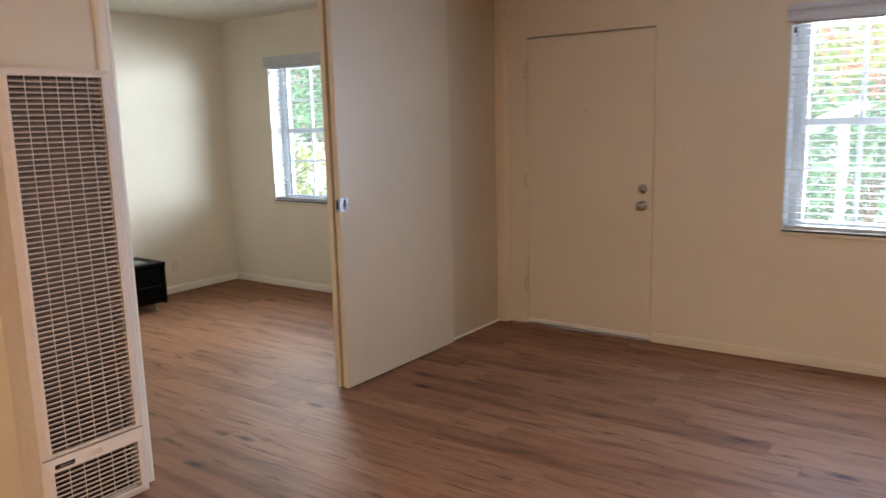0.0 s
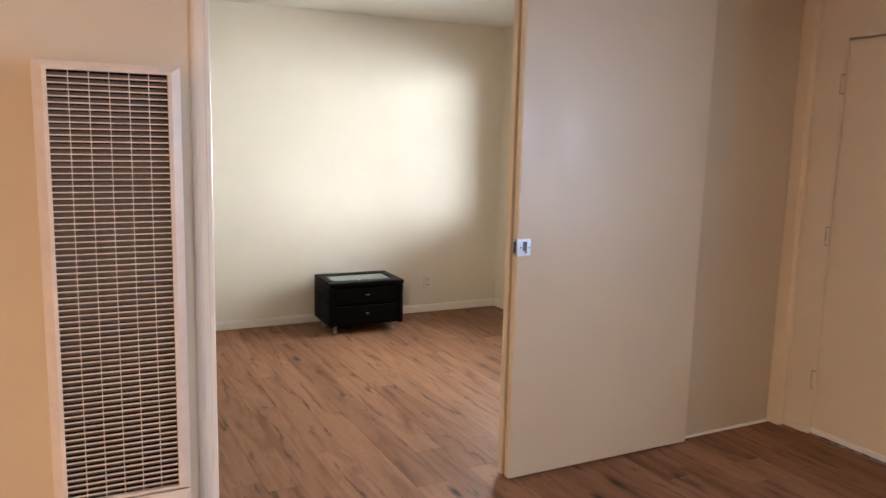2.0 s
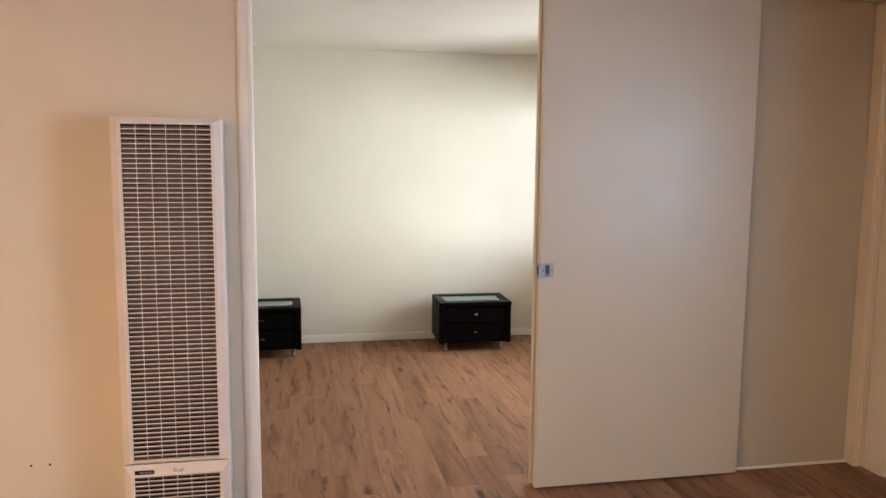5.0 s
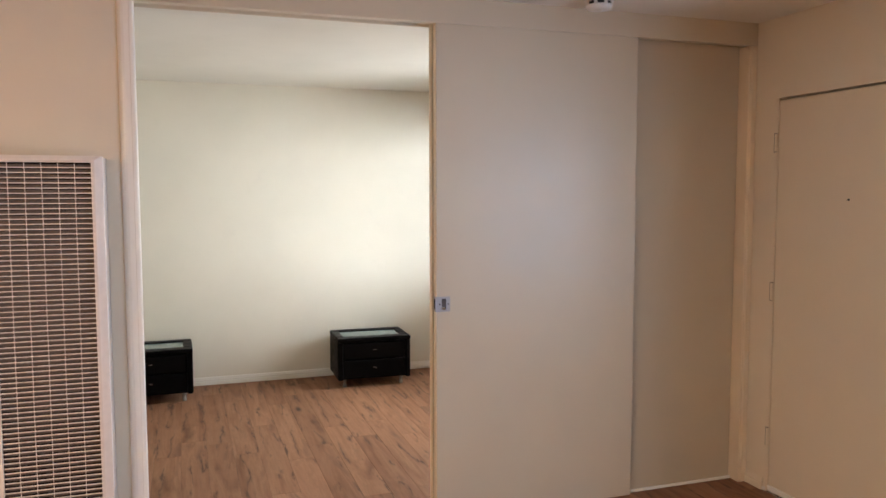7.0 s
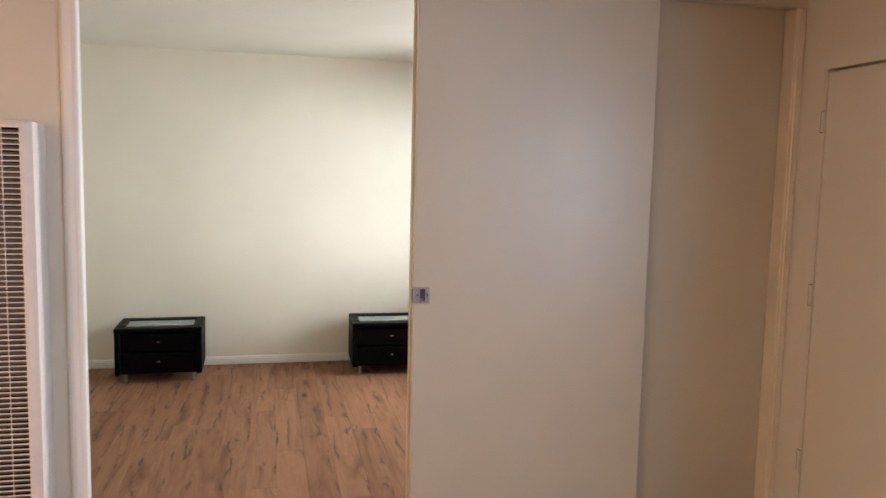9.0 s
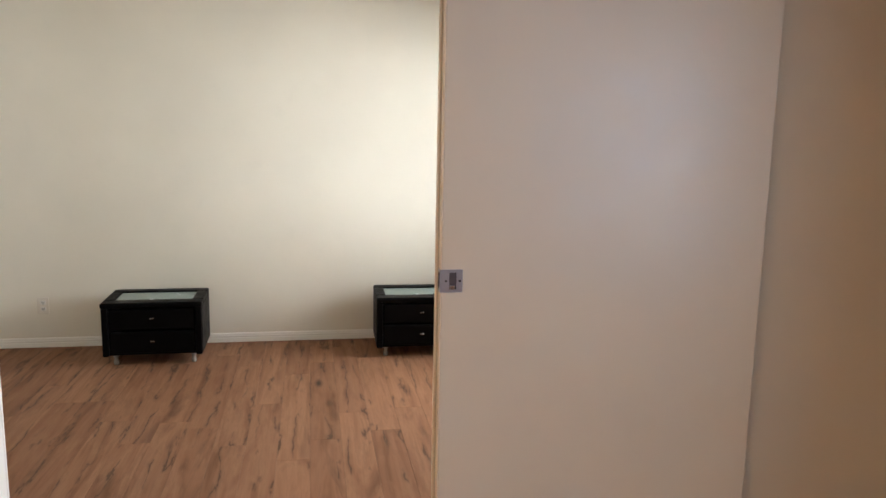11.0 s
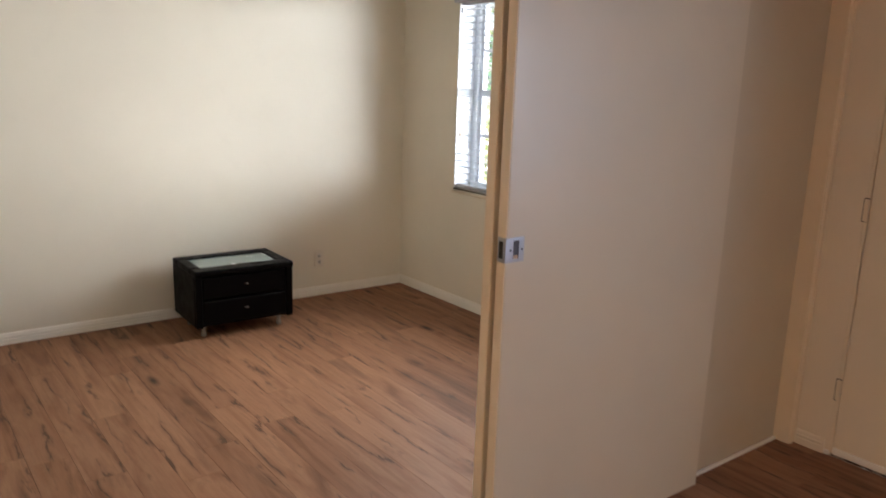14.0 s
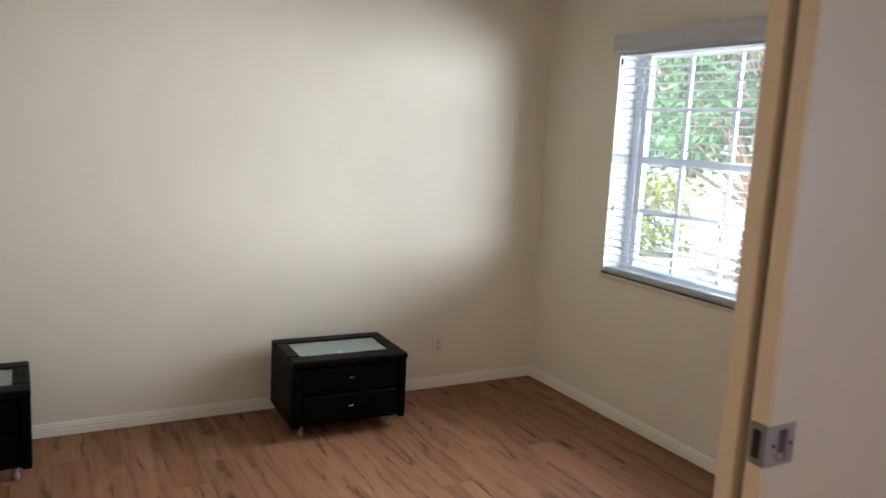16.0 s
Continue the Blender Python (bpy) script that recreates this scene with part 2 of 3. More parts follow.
M_LEAF2 = leaf_mat("leaf_yellow_green", (0.14, 0.20, 0.04), (0.30, 0.34, 0.08))

# ---- building helpers ----


def link_mesh(name, bm, mat, parent=None, label="", smooth=False):
    me = bpy.data.meshes.new(name)
    bmesh.ops.recalc_face_normals(bm, faces=bm.faces)
    bm.to_mesh(me)
    bm.free()
    if smooth:
        for p in me.polygons:
            p.use_smooth = True
    me.materials.append(mat)
    ob = new(name, me)
    if parent is not None:
        ob.parent = parent
    if label:
        tagged(ob, label)
    return ob


def part(name, bm, mat, parent, label="", smooth=False):
    return link_mesh(name, bm, mat, parent, label, smooth)


def thing(name, at, label, category, group="", rz=0.0, kind=""):
    ob = new(name)
    ob.empty_display_size = 0.1
    ob.matrix_world = pose(*at, 0, 0, rz)
    return tagged(ob, label, category, group, kind)


def structure(name, bm, mat, label, category="structure"):
    return tagged(link_mesh(name, bm, mat), label, category, "", "structure")


def box(bm, x0, x1, y0, y1, z0, z1, bevel=0.0, seg=1):
    vs = [bm.verts.new((x, y, z)) for x in (x0, x1) for y in (y0, y1) for z in (z0, z1)]
    quads = ((0, 1, 3, 2), (4, 6, 7, 5), (0, 4, 5, 1), (2, 3, 7, 6), (0, 2, 6, 4), (1, 5, 7, 3))
    fs = [bm.faces.new([vs[i] for i in q]) for q in quads]
    if bevel > 0:
        es = list({e for f in fs for e in f.edges})
        bmesh.ops.recalc_face_normals(bm, faces=fs)
        bmesh.ops.bevel(bm, geom=es, offset=bevel, segments=seg, affect='EDGES', profile=0.5)
    return bm


def new_box(*a, **k):
    return box(bmesh.new(), *a, **k)


def tube(bm, a, b, r0, r1=None, seg=12, caps=True):
    a, b = Vector(a), Vector(b)
    d = b - a
    m = Matrix.Translation((a + b) / 2) @ d.to_track_quat("Z", "Y").to_matrix().to_4x4()
    bmesh.ops.create_cone(bm, cap_ends=caps, segments=seg, radius1=r0, radius2=r0 if r1 is None else r1, depth=d.length, matrix=m)
    return bm


def lathe(bm, profile, axis_m, seg=24):
    """Turn a profile of (radius, height) about the local z of axis_m."""
    rings = []
    for r, h in profile:
        rings.append([bm.verts.new(axis_m @ Vector((r * math.cos(2 * math.pi * i / seg), r * math.sin(2 * math.pi * i / seg), h))) for i in range(seg)])
    for p, q in zip(rings, rings[1:]):
        for i in range(seg):
            j = (i + 1) % seg
            bm.faces.new((p[i], p[j], q[j], q[i]))
    bm.faces.new(rings[0][::-1])
    bm.faces.new(rings[-1])
    return bm


def extrude_profile(bm, prof, along, length):
    """prof: list of 3D points (closed loop), pushed by along * length."""
    a = [bm.verts.new(p) for p in prof]
    b = [bm.verts.new(Vector(p) + Vector(along) * length) for p in prof]
    n = len(a)
    for i in range(n):
        j = (i + 1) % n
        bm.faces.new((a[i], a[j], b[j], b[i]))
    bm.faces.new(a[::-1])
    bm.faces.new(b)
    return bm


# ---- plan ----
YF = 4.81            # inner face of the front wall
YO = 5.01            # outer face of the front wall
XP, XB = -2.70, -2.82  # partition: living face, bedroom face
XW = -5.81           # bedroom's far wall
XR = 2.70            # living room's right wall
YB = -2.60           # living room's back wall
YBB = -0.60          # bedroom's back wall
H = 2.44             # ceilings
WIN_W, WIN_Z0, WIN_Z1 = 1.04, 0.79, 2.03
WB, WL = -5.195, -0.838   # windows' near edges
DX0, DX1, DH = -2.54, -1.62, 2.03
OP0, OP1, OPH = 1.765, 4.755, 2.325   # wide opening in the partition


def holed_wall(name, x0, x1, holes, mat, label):
    """The front wall's stretch between two uprights, with openings cut right through."""
    bm = bmesh.new()
    xs = x0
    for a, b, z0, z1 in holes:
        box(bm, xs, a, YF, YO, 0, H)
        if z0 > 0:
            box(bm, a, b, YF, YO, 0, z0)
        box(bm, a, b, YF, YO, z1, H)
        xs = b
    box(bm, xs, x1, YF, YO, 0, H)
    return structure(name, bm, mat, label, "wall")


holed_wall("wall_front_bedroom", XW - 0.15, -2.76, [(WB, WB + WIN_W, WIN_Z0, WIN_Z1)], M_WALL, "cream painted bedroom wall with a window opening")
holed_wall("wall_front_living", -2.76, XR + 0.15, [(DX0 - 0.012, DX1 + 0.012, 0, DH + 0.008), (WL, WL + WIN_W, WIN_Z0, WIN_Z1)], M_WALL2, "beige painted living room wall with entrance door")
structure("wall_bedroom_far", new_box(XW - 0.15, XW, YBB, YF, 0, H), M_WALL, "cream painted plain bedroom wall", "wall")
structure("wall_bedroom_back", new_box(XW, XB, YBB - 0.15, YBB, 0, H), M_WALL, "cream painted plain bedroom wall", "wall")
bm = bmesh.new()
box(bm, -2.76, XP, YB, OP0 - 0.02, 0, H)
structure("wall_partition_living", bm, M_WALL2, "beige painted partition wall beside the wide opening", "wall")
bm = bmesh.new()
box(bm, XB, -2.76, YB, OP0 - 0.02, 0, H)
structure("wall_partition_bedroom", bm, M_WALL, "cream painted partition wall, bedroom side", "wall")
structure("wall_living_back", new_box(XP, XR, YB - 0.15, YB, 0, H), M_WALL2, "beige painted plain living room wall", "wall")
structure("wall_living_right", new_box(XR, XR + 0.15, YB, YF, 0, H), M_WALL2, "beige painted plain living room wall", "wall")
structure("wall_header", new_box(-2.745, XP, OP0 - 0.02, YF, OPH, H), M_PANEL, "painted header board over the sliding panels", "wall")
structure("wall_header_bedroom", new_box(XB, -2.8065, OP0 - 0.02, YF, OPH, H), M_PANEL, "painted header board, bedroom side", "wall")
structure("door_track", new_box(-2.8065, -2.745, OP0, YF, OPH + 0.035, H), M_JAMB, "painted overhead track housing of the sliding panels", "track")
structure("ceiling", new_box(XW - 0.15, XR + 0.15, YB - 0.15, YO, H, H + 0.12), M_CEIL, "white painted plaster ceiling", "ceiling")
# unseen slab added over the ceiling to keep the sun off rooms and front
structure("roof", new_box(XW - 0.5, XR + 0.5, YB - 0.5, YO + 0.35, H + 0.13, H + 0.33), M_ROOF, "unseen flat dark roof slab with short eaves, added for shade", "roof")

# jamb at the front wall, casing at the near end of the opening
structure("trim_jamb_front", new_box(XB, XP + 0.004, OP1, YF - 0.002, 0, OPH - 0.002, bevel=0.003), M_JAMB, "painted wooden jamb at the front wall", "trim")
structure("trim_jamb_near", new_box(XB, XP - 0.002, OP0 - 0.02, OP0, 0, OPH + 0.03), M_TRIM, "painted wooden jamb of the wide opening", "trim")


bm = bmesh.new()
tube(bm, (XP + 0.004, OP1 + 0.020, 0.002), (XP + 0.004, OP1 + 0.020, OPH - 0.004), 0.0055, seg=10)
structure("trim_jamb_bead", bm, M_JAMB, "painted half-round bead down the jamb", "trim")


def casing(name, x, sx, label, edge):
    prof = [(x, 0.0), (x + sx * 0.010, 0.0)]
    prof += [(x + sx * (0.010 + 0.009 * math.sin(a)), 0.009 - 0.009 * math.cos(a)) for a in (0.4, 0.8, 1.2, 1.57)]
    prof += [(x + sx * 0.0190, 0.018), (x + sx * 0.0175, 0.020), (x + sx * 0.0172, 0.040), (x + sx * 0.0150, 0.050), (x + sx * 0.0105, 0.058), (x + sx * 0.005, 0.063), (x, 0.064)]
    bm = bmesh.new()
    extrude_profile(bm, [Vector((px, edge - py, 0.0)) for px, py in prof], (0, 0, 1), H - 0.004)
    return structure(name, bm, M_TRIM, label, "trim")


casing("trim_casing_living", XP, 1, "moulded white casing of the wide opening", OP0 + 0.025)
casing("trim_casing_bedroom", XB, -1, "moulded white casing, bedroom side", OP0 + 0.001)


def baseboard(name, a, b, inward, mat):
    """A moulded skirting from a to b along a wall's foot."""
    a, b, n = Vector((*a, 0)), Vector((*b, 0)), Vector((*inward, 0))
    prof = [(0, 0.001), (0.013, 0.001), (0.013, 0.030), (0.0105, 0.0315), (0.0105, 0.037), (0.012, 0.039), (0.012, 0.046), (0.0085, 0.0475), (0.0085, 0.053), (0.006, 0.060), (0.003, 0.064), (0, 0.065)]
    bm = bmesh.new()
    extrude_profile(bm, [a + n * (u + 0.0005) + Vector((0, 0, w)) for u, w in prof], (b - a).normalized(), (b - a).length)
    return structure(name, bm, mat, "painted moulded baseboard along the wall's foot", "baseboard")


baseboard("baseboard_far", (XW, YBB), (XW, YF), (1, 0), M_TRIM)
baseboard("baseboard_bedroom_front", (XW + 0.014, YF), (XB, YF), (0, -1), M_TRIM)
baseboard("baseboard_living_front", (DX1 + 0.02, YF), (XR, YF), (0, -1), M_WALL2)
baseboard("baseboard_living_stub", (XP + 0.006, YF), (DX0 - 0.03, YF), (0, -1), M_WALL2)
baseboard("baseboard_partition", (XP, YB), (XP, OP0 - 0.040), (1, 0), M_TRIM)


# ---- sliding panels ----
def sliding_panel(y0, y1, x, label, grip, paint_mat=M_PANEL):
    t = thing("sliding_door", ((x - 0.017), (y0 + y1) / 2, 0.0), label, "sliding door", "sliding door panels")
    w = (y1 - y0) / 2
    part("panel", new_box(-0.0175, 0.0175, -w, w, 0.012, OPH + 0.018, bevel=0.002), paint_mat, t)
    part("edge_strip", new_box(-0.0172, 0.0172, -w - 0.0035, -w - 0.0002, 0.013, OPH + 0.017, bevel=0.001), M_JAMB, t, "bare yellowish painted edge strip")
    if grip:
        zc, yc = 1.052, -w + 0.034
        g = part("pull_plate", bmesh.new(), M_STEEL, t, "brushed steel recessed pull latch")
        bm = bmesh.new()
        ho, hi, wo, wi = 0.035, 0.026, 0.030, 0.011
        for ya, yb, za, zb in ((-wo, -wi, -ho, ho), (wi, wo, -ho, ho), (-wi, wi, hi, ho), (-wi, wi, -ho, -hi)):
            box(bm, 0.0177, 0.0200, yc + ya, yc + yb, zc + za, zc + zb)
        box(bm, -0.013, 0.013, -w - 0.0052, -w - 0.0037, zc - ho, zc + ho)
        box(bm, 0.013, 0.0200, -w - 0.0052, yc - wo, zc - ho, zc + ho)
        bmesh.ops.recalc_face_normals(bm, faces=bm.faces)
        bm.to_mesh(g.data)
        bm.free()
        # flat plate, darkened to read as the shade inside the finger recess
        part("recess", new_box(0.0176, 0.0181, yc - wi, yc + wi, zc - hi, zc + hi), M_RECESS_STEEL, g, "shadowed steel finger recess")
        part("slot", new_box(-0.007, 0.009, -w - 0.0058, -w - 0.0053, zc - 0.024, zc + 0.024), M_DARK, g, "dark bolt slot")
        part("finger_lip", new_box(0.0182, 0.0205, yc - wi, yc + wi * 0.6, zc - hi, zc - hi + 0.012, bevel=0.001), M_CHROME, g, "shiny lip")
        for s in (-1, 1):
            part("screw", lathe(bmesh.new(), [(0.0035, 0), (0.003, 0.0012)], pose(0.0200, yc + s * 0.021, zc, 0, 90, 0), 10), M_DARK, g)
    return t


sliding_panel(3.048, 4.096, -2.711, "off-white flush sliding door panel with steel pull latch", True)
sliding_panel(3.045, 4.085, -2.765, "off-white flush sliding door panel stacked behind another", False)
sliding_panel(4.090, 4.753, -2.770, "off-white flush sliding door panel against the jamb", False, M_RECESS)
structure("floor_guide", new_box(-2.7690, -2.755, 4.10, OP1, 0.001, 0.014, bevel=0.002), M_TRIM, "white floor guide strip of the sliding panels", "trim")


# ---- windows and blinds ----
def window(name, x0, label):
    t = tagged(new(name), label, "window", "", "structure")
    t.matrix_world = pose(x0, YF, WIN_Z0)
    w, h = WIN_W, WIN_Z1 - WIN_Z0
    bm = bmesh.new()
    ya, yb = 0.135, 0.195
    for a, b, c, d in ((0, 0.055, 0, h), (w - 0.055, w, 0, h), (0.055, w - 0.055, 0, 0.05), (0.055, w - 0.055, h - 0.05, h)):
        box(bm, a, b, ya, yb, c, d)
    for a, b, c, d in ((0.055, 0.085, 0.05, h - 0.05), (w - 0.085, w - 0.055, 0.05, h - 0.05)):
        box(bm, a, b, ya + 0.015, yb - 0.01, c, d)
    part("window_frame", bm, M_VINYL, t)
    zs = [0.055, 0.362, 0.638, 0.910, h - 0.055]
    xs = [0.085, 0.362, 0.672, w - 0.085]
    part("meeting_rail", new_box(0.085, w - 0.085, ya + 0.012, yb - 0.012, zs[2] - 0.02, zs[2] + 0.02, bevel=0.003), M_VINYL, t)
    for z in (zs[1], zs[3]):
        part("muntin", new_box(0.085, w - 0.085, ya + 0.022, yb - 0.018, z - 0.011, z + 0.011, bevel=0.003), M_VINYL, t)
    for x in xs[1:3]:
        for za, zb in ((zs[0], zs[1] - 0.011), (zs[1] + 0.011, zs[2] - 0.02), (zs[2] + 0.02, zs[3] - 0.011), (zs[3] + 0.011, zs[4])):
            part("muntin", new_box(x - 0.011, x + 0.011, ya + 0.022, yb - 0.018, za, zb), M_VINYL, t)
    for xa, xb in zip(xs, xs[1:]):
        for za, zb in zip(zs, zs[1:]):
            p = part("pane", new_box(xa, xb, 0.169, 0.172, za, zb), M_GLASS, t)
            p.visible_shadow = False
    bm = bmesh.new()
    for a, b, c, d in ((0.0005, 0.006, 0.012, h), (w - 0.006, w - 0.0005, 0.012, h)):
        box(bm, a, b, 0.002, ya, c, d)
    part("reveal", bm, M_VINYL, t)
    part("sill", new_box(0.001, w - 0.001, 0.004, ya, 0.0005, 0.012, bevel=0.002), M_TRIM, t, "white painted sill board")
    # dark strip added in place of the shadow line between blind and ledge
    part("sill_shadow_strip", new_box(0.002, w - 0.002, -0.004, 0.0035, 0.003, 0.012), M_SILL_SHADE, t, "dark strip for the shadow gap over the ledge")
    part("apron", new_box(-0.012, w + 0.012, -0.010, -0.0005, -0.020, -0.006, bevel=0.002), M_WALL2, t, "painted ledge under the sill")
    return t


def blind(x0, label):
    t = thing("window_blind", (x0, YF, WIN_Z0), label, "window blind", "window blinds")
    w, h = WIN_W, WIN_Z1 - WIN_Z0
    bm = bmesh.new()
    prof = [Vector((-0.012, y, z)) for y, z in ((0.004, 1.198), (-0.030, 1.198), (-0.036, 1.206), (-0.034, 1.220), (-0.030, 1.228), (-0.030, 1.246), (-0.038, 1.262), (-0.038, 1.290), (0.0, 1.292))]
    extrude_profile(bm, prof, (1, 0, 0), w + 0.024)
    part("valance", bm, M_SLAT, t, "moulded white valance board")
    part("headrail", new_box(0.01, w - 0.01, 0.012, 0.062, 1.185, 1.235), M_SLAT, t)
    first = None
    tilt = pose(0, 0, 0, -3.5, 0, 0)
    n = 27
    for i in range(n):
        z = 0.070 + i * (1.160 - 0.070) / (n - 1)
        if first is None:
            bm = bmesh.new()
            prof = []
            for k in range(5):
                u = -0.025 + 0.0125 * k
                prof.append((u, 0.0022 * (1 - (u / 0.025) ** 2) + 0.0013))
            loop = prof + [(u, v - 0.0018) for u, v in prof[::-1]]
            extrude_profile(bm, [Vector((0.008, u, v)) for u, v in loop], (1, 0, 0), w - 0.016)
            bm.transform(tilt)
            first = part("slat", bm, M_SLAT, t)
            ob = first
        else:
            ob = new("slat", first.data)
            ob.parent = t
        ob.location = (0, 0.038, z)
    part("bottom_rail", new_box(0.008, w - 0.008, 0.014, 0.062, 0.018, 0.040, bevel=0.004), M_SLAT, t)
    for x in (0.13, w / 2, w - 0.13):
        for y in (0.0115, 0.0645):
            part("ladder_cord", tube(bmesh.new(), (x, y, 0.03), (x, y, 1.185), 0.0011, seg=5), M_CORD, t)
    for x, zs in ((0.055, (0.36,)), (w - 0.25, (0.36, 0.30))):
        for k, z in enumerate(zs):
            xx = x + 0.012 * k
            c = part("pull_cord", tube(bmesh.new(), (xx, 0.002, z + 0.03), (xx, 0.002, 1.190), 0.0010, seg=5), M_CORD, t)
            part("tassel", lathe(bmesh.new(), [(0.003, 0.035), (0.005, 0.025), (0.010, 0.004), (0.008, 0.0)], Matrix.Translation((xx, 0.0, z)), 12), M_PLASTIC, c, "pale plastic cord tassel", True)
    part("valance_clip", new_box(0.018, 0.030, 0.000, 0.004, 1.135, 1.170), M_DARK, t, "small dark valance clip")
    return t


window("window_1", WB, "white vinyl gridded window looking onto the garden")
window("window_2", WL, "white vinyl gridded window looking onto the garden")
blind(WB, "white slatted blind lowered with open slats, bedroom window")
blind(WL, "white slatted blind lowered with open slats, living room window")


# ---- entrance door ----
def entrance_door():
    t = tagged(new("door_1"), "beige painted flush entrance door, closed", "door", "", "structure")
    t.matrix_world = pose(DX0, YF, 0)
    w = DX1 - DX0
    part("door_leaf", new_box(0.0015, w - 0.004, 0.006, 0.050, 0.014, DH - 0.005, bevel=0.002), M_DOOR, t)
    bm = bmesh.new()
    box(bm, -0.0118, -0.001, 0.002, 0.16, 0, DH + 0.0075)
    box(bm, w + 0.001, w + 0.0118, 0.002, 0.16, 0, DH + 0.0075)
    box(bm, -0.001, w + 0.001, 0.052, 0.16, DH - 0.001, DH + 0.0075)
    box(bm, 0.012, w - 0.012, 0.052, 0.09, DH - 0.03, DH - 0.001)
    box(bm, -0.001, 0.012, 0.052, 0.09, 0, DH - 0.001)
    box(bm, w - 0.012, w + 0.001, 0.052, 0.09, 0, DH - 0.001)
    part("door_frame", bm, M_DOOR, t)
    part("weather_strip", new_box(0.006, w - 0.006, -0.006, 0.006, 0.012, 0.040, bevel=0.002), M_TRIM, t, "pale door sweep")
    part("threshold", new_box(-0.001, w + 0.001, 0.0, 0.16, 0.001, 0.011), M_BRASSY, t, "worn metal threshold")
    for z in (1.815, 1.055, 0.295):
        hg = part("hinge", new_box(-0.0195, -0.004, -0.002, 0.001, z - 0.045, z + 0.045), M_DOOR, t, "painted-over butt hinge")
        part("hinge_gap", new_box(-0.0225, -0.0012, -0.0014, 0.0004, z - 0.0480, z + 0.0480), M_DARK, hg)
        bm = bmesh.new()
        for k in range(5):
            tube(bm, (-0.002, -0.006, z - 0.045 + k * 0.018 + 0.0008), (-0.002, -0.006, z - 0.045 + (k + 1) * 0.018 - 0.0008), 0.0055, seg=10)
        part("knuckle", bm, M_DOOR, hg)
    back = pose(0, 0, 0, 90, 0, 0)
    kx = -1.690 - DX0
    k = part("door_knob", lathe(bmesh.new(), [(0.033, -0.004), (0.033, 0.001), (0.030, 0.005), (0.014, 0.008), (0.012, 0.026), (0.022, 0.034), (0.028, 0.044), (0.027, 0.054), (0.019, 0.060)], Matrix.Translation((kx, 0.004, 0.905)) @ back, 28), M_BRASSY, t, "worn round nickel knob", True)
    part("turn_button", new_box(kx - 0.007, kx + 0.007, -0.061, -0.055, 0.902, 0.908), M_DARK, k)
    d = part("deadbolt", lathe(bmesh.new(), [(0.032, -0.004), (0.032, 0.002), (0.028, 0.008), (0.018, 0.012)], Matrix.Translation((kx, 0.004, 1.015)) @ back, 28), M_BRASSY, t, "round nickel deadbolt rose", True)
    bm = new_box(-0.019, 0.019, -0.024, -0.008, -0.005, 0.005, bevel=0.002)
    bm.transform(pose(kx, 0, 1.015, 0, 40, 0))
    part("thumb_turn", bm, M_BRASSY, d)
    part("peephole", lathe(bmesh.new(), [(0.005, 0), (0.005, 0.004), (0.0035, 0.0045)], Matrix.Translation((-2.095 - DX0, 0.0055, 1.53)) @ back, 14), M_DARK, t, "small dark peephole")
    # a white block for the bright spot at each lower door corner
    for x in (-0.028, w + 0.014):
        part("corner_block", new_box(x, x + 0.022, -0.012, 0.0015, 0.002, 0.022, bevel=0.003), M_WHITE, t, "small white block at the door corner")
    return t


entrance_door()


def wall_plate(name, at, rz, label, category, toggles, outlet):
    t = thing(name, at, label, category, rz=rz)
    wd = 0.036 if outlet else 0.058
    part("cover_plate", new_box(-wd, wd, -0.006, 0.0, -0.057, 0.057, bevel=0.003), M_PLASTIC if outlet else M_WALL2, t)
    if outlet:
        for z in (0.021, -0.021):
            s = part("socket", new_box(-0.017, 0.017, -0.0085, -0.0061, z - 0.014, z + 0.014, bevel=0.001), M_WHITE, t)
            for x in (-0.0065, 0.0065):
                part("slot", new_box(x - 0.0020, x + 0.0020, -0.0090, -0.0086, z - 0.004, z + 0.008), M_DARK, s)
            part("ground_hole", new_box(-0.0025, 0.0025, -0.0090, -0.0086, z - 0.011, z - 0.006), M_DARK, s)
    else:
        for x in toggles:
            bm = new_box(-0.004, 0.004, -0.018, -0.0061, -0.008, 0.010, bevel=0.0015)
            bm.transform(pose(x, 0, 0, 12, 0, 0))
            part("toggle", bm, M_WHITE, t)
    return t


wall_plate("light_switch", (-1.472, YF, 1.305), 0, "ivory double light switch plate beside the entrance door", "light switch", (-0.023, 0.023), False)
wall_plate("power_outlet", (XW, 4.123, 0.262), 90, "ivory duplex outlet above the bedroom baseboard", "power outlet", (), True)
wall_plate("power_outlet", (XW, 0.905, 0.285), 90, "ivory duplex outlet above the bedroom baseboard", "power outlet", (), True)
for y in (0.866, 0.938):
    t = thing("wall_anchor", (XP, y, 0.283), "tiny dark screw hole in painted partition wall", "screw hole")
    part("plug", lathe(bmesh.new(), [(0.005, 0.0), (0.004, 0.0015)], pose(0, 0, 0, 0, 90, 0), 10), M_DARK, t)


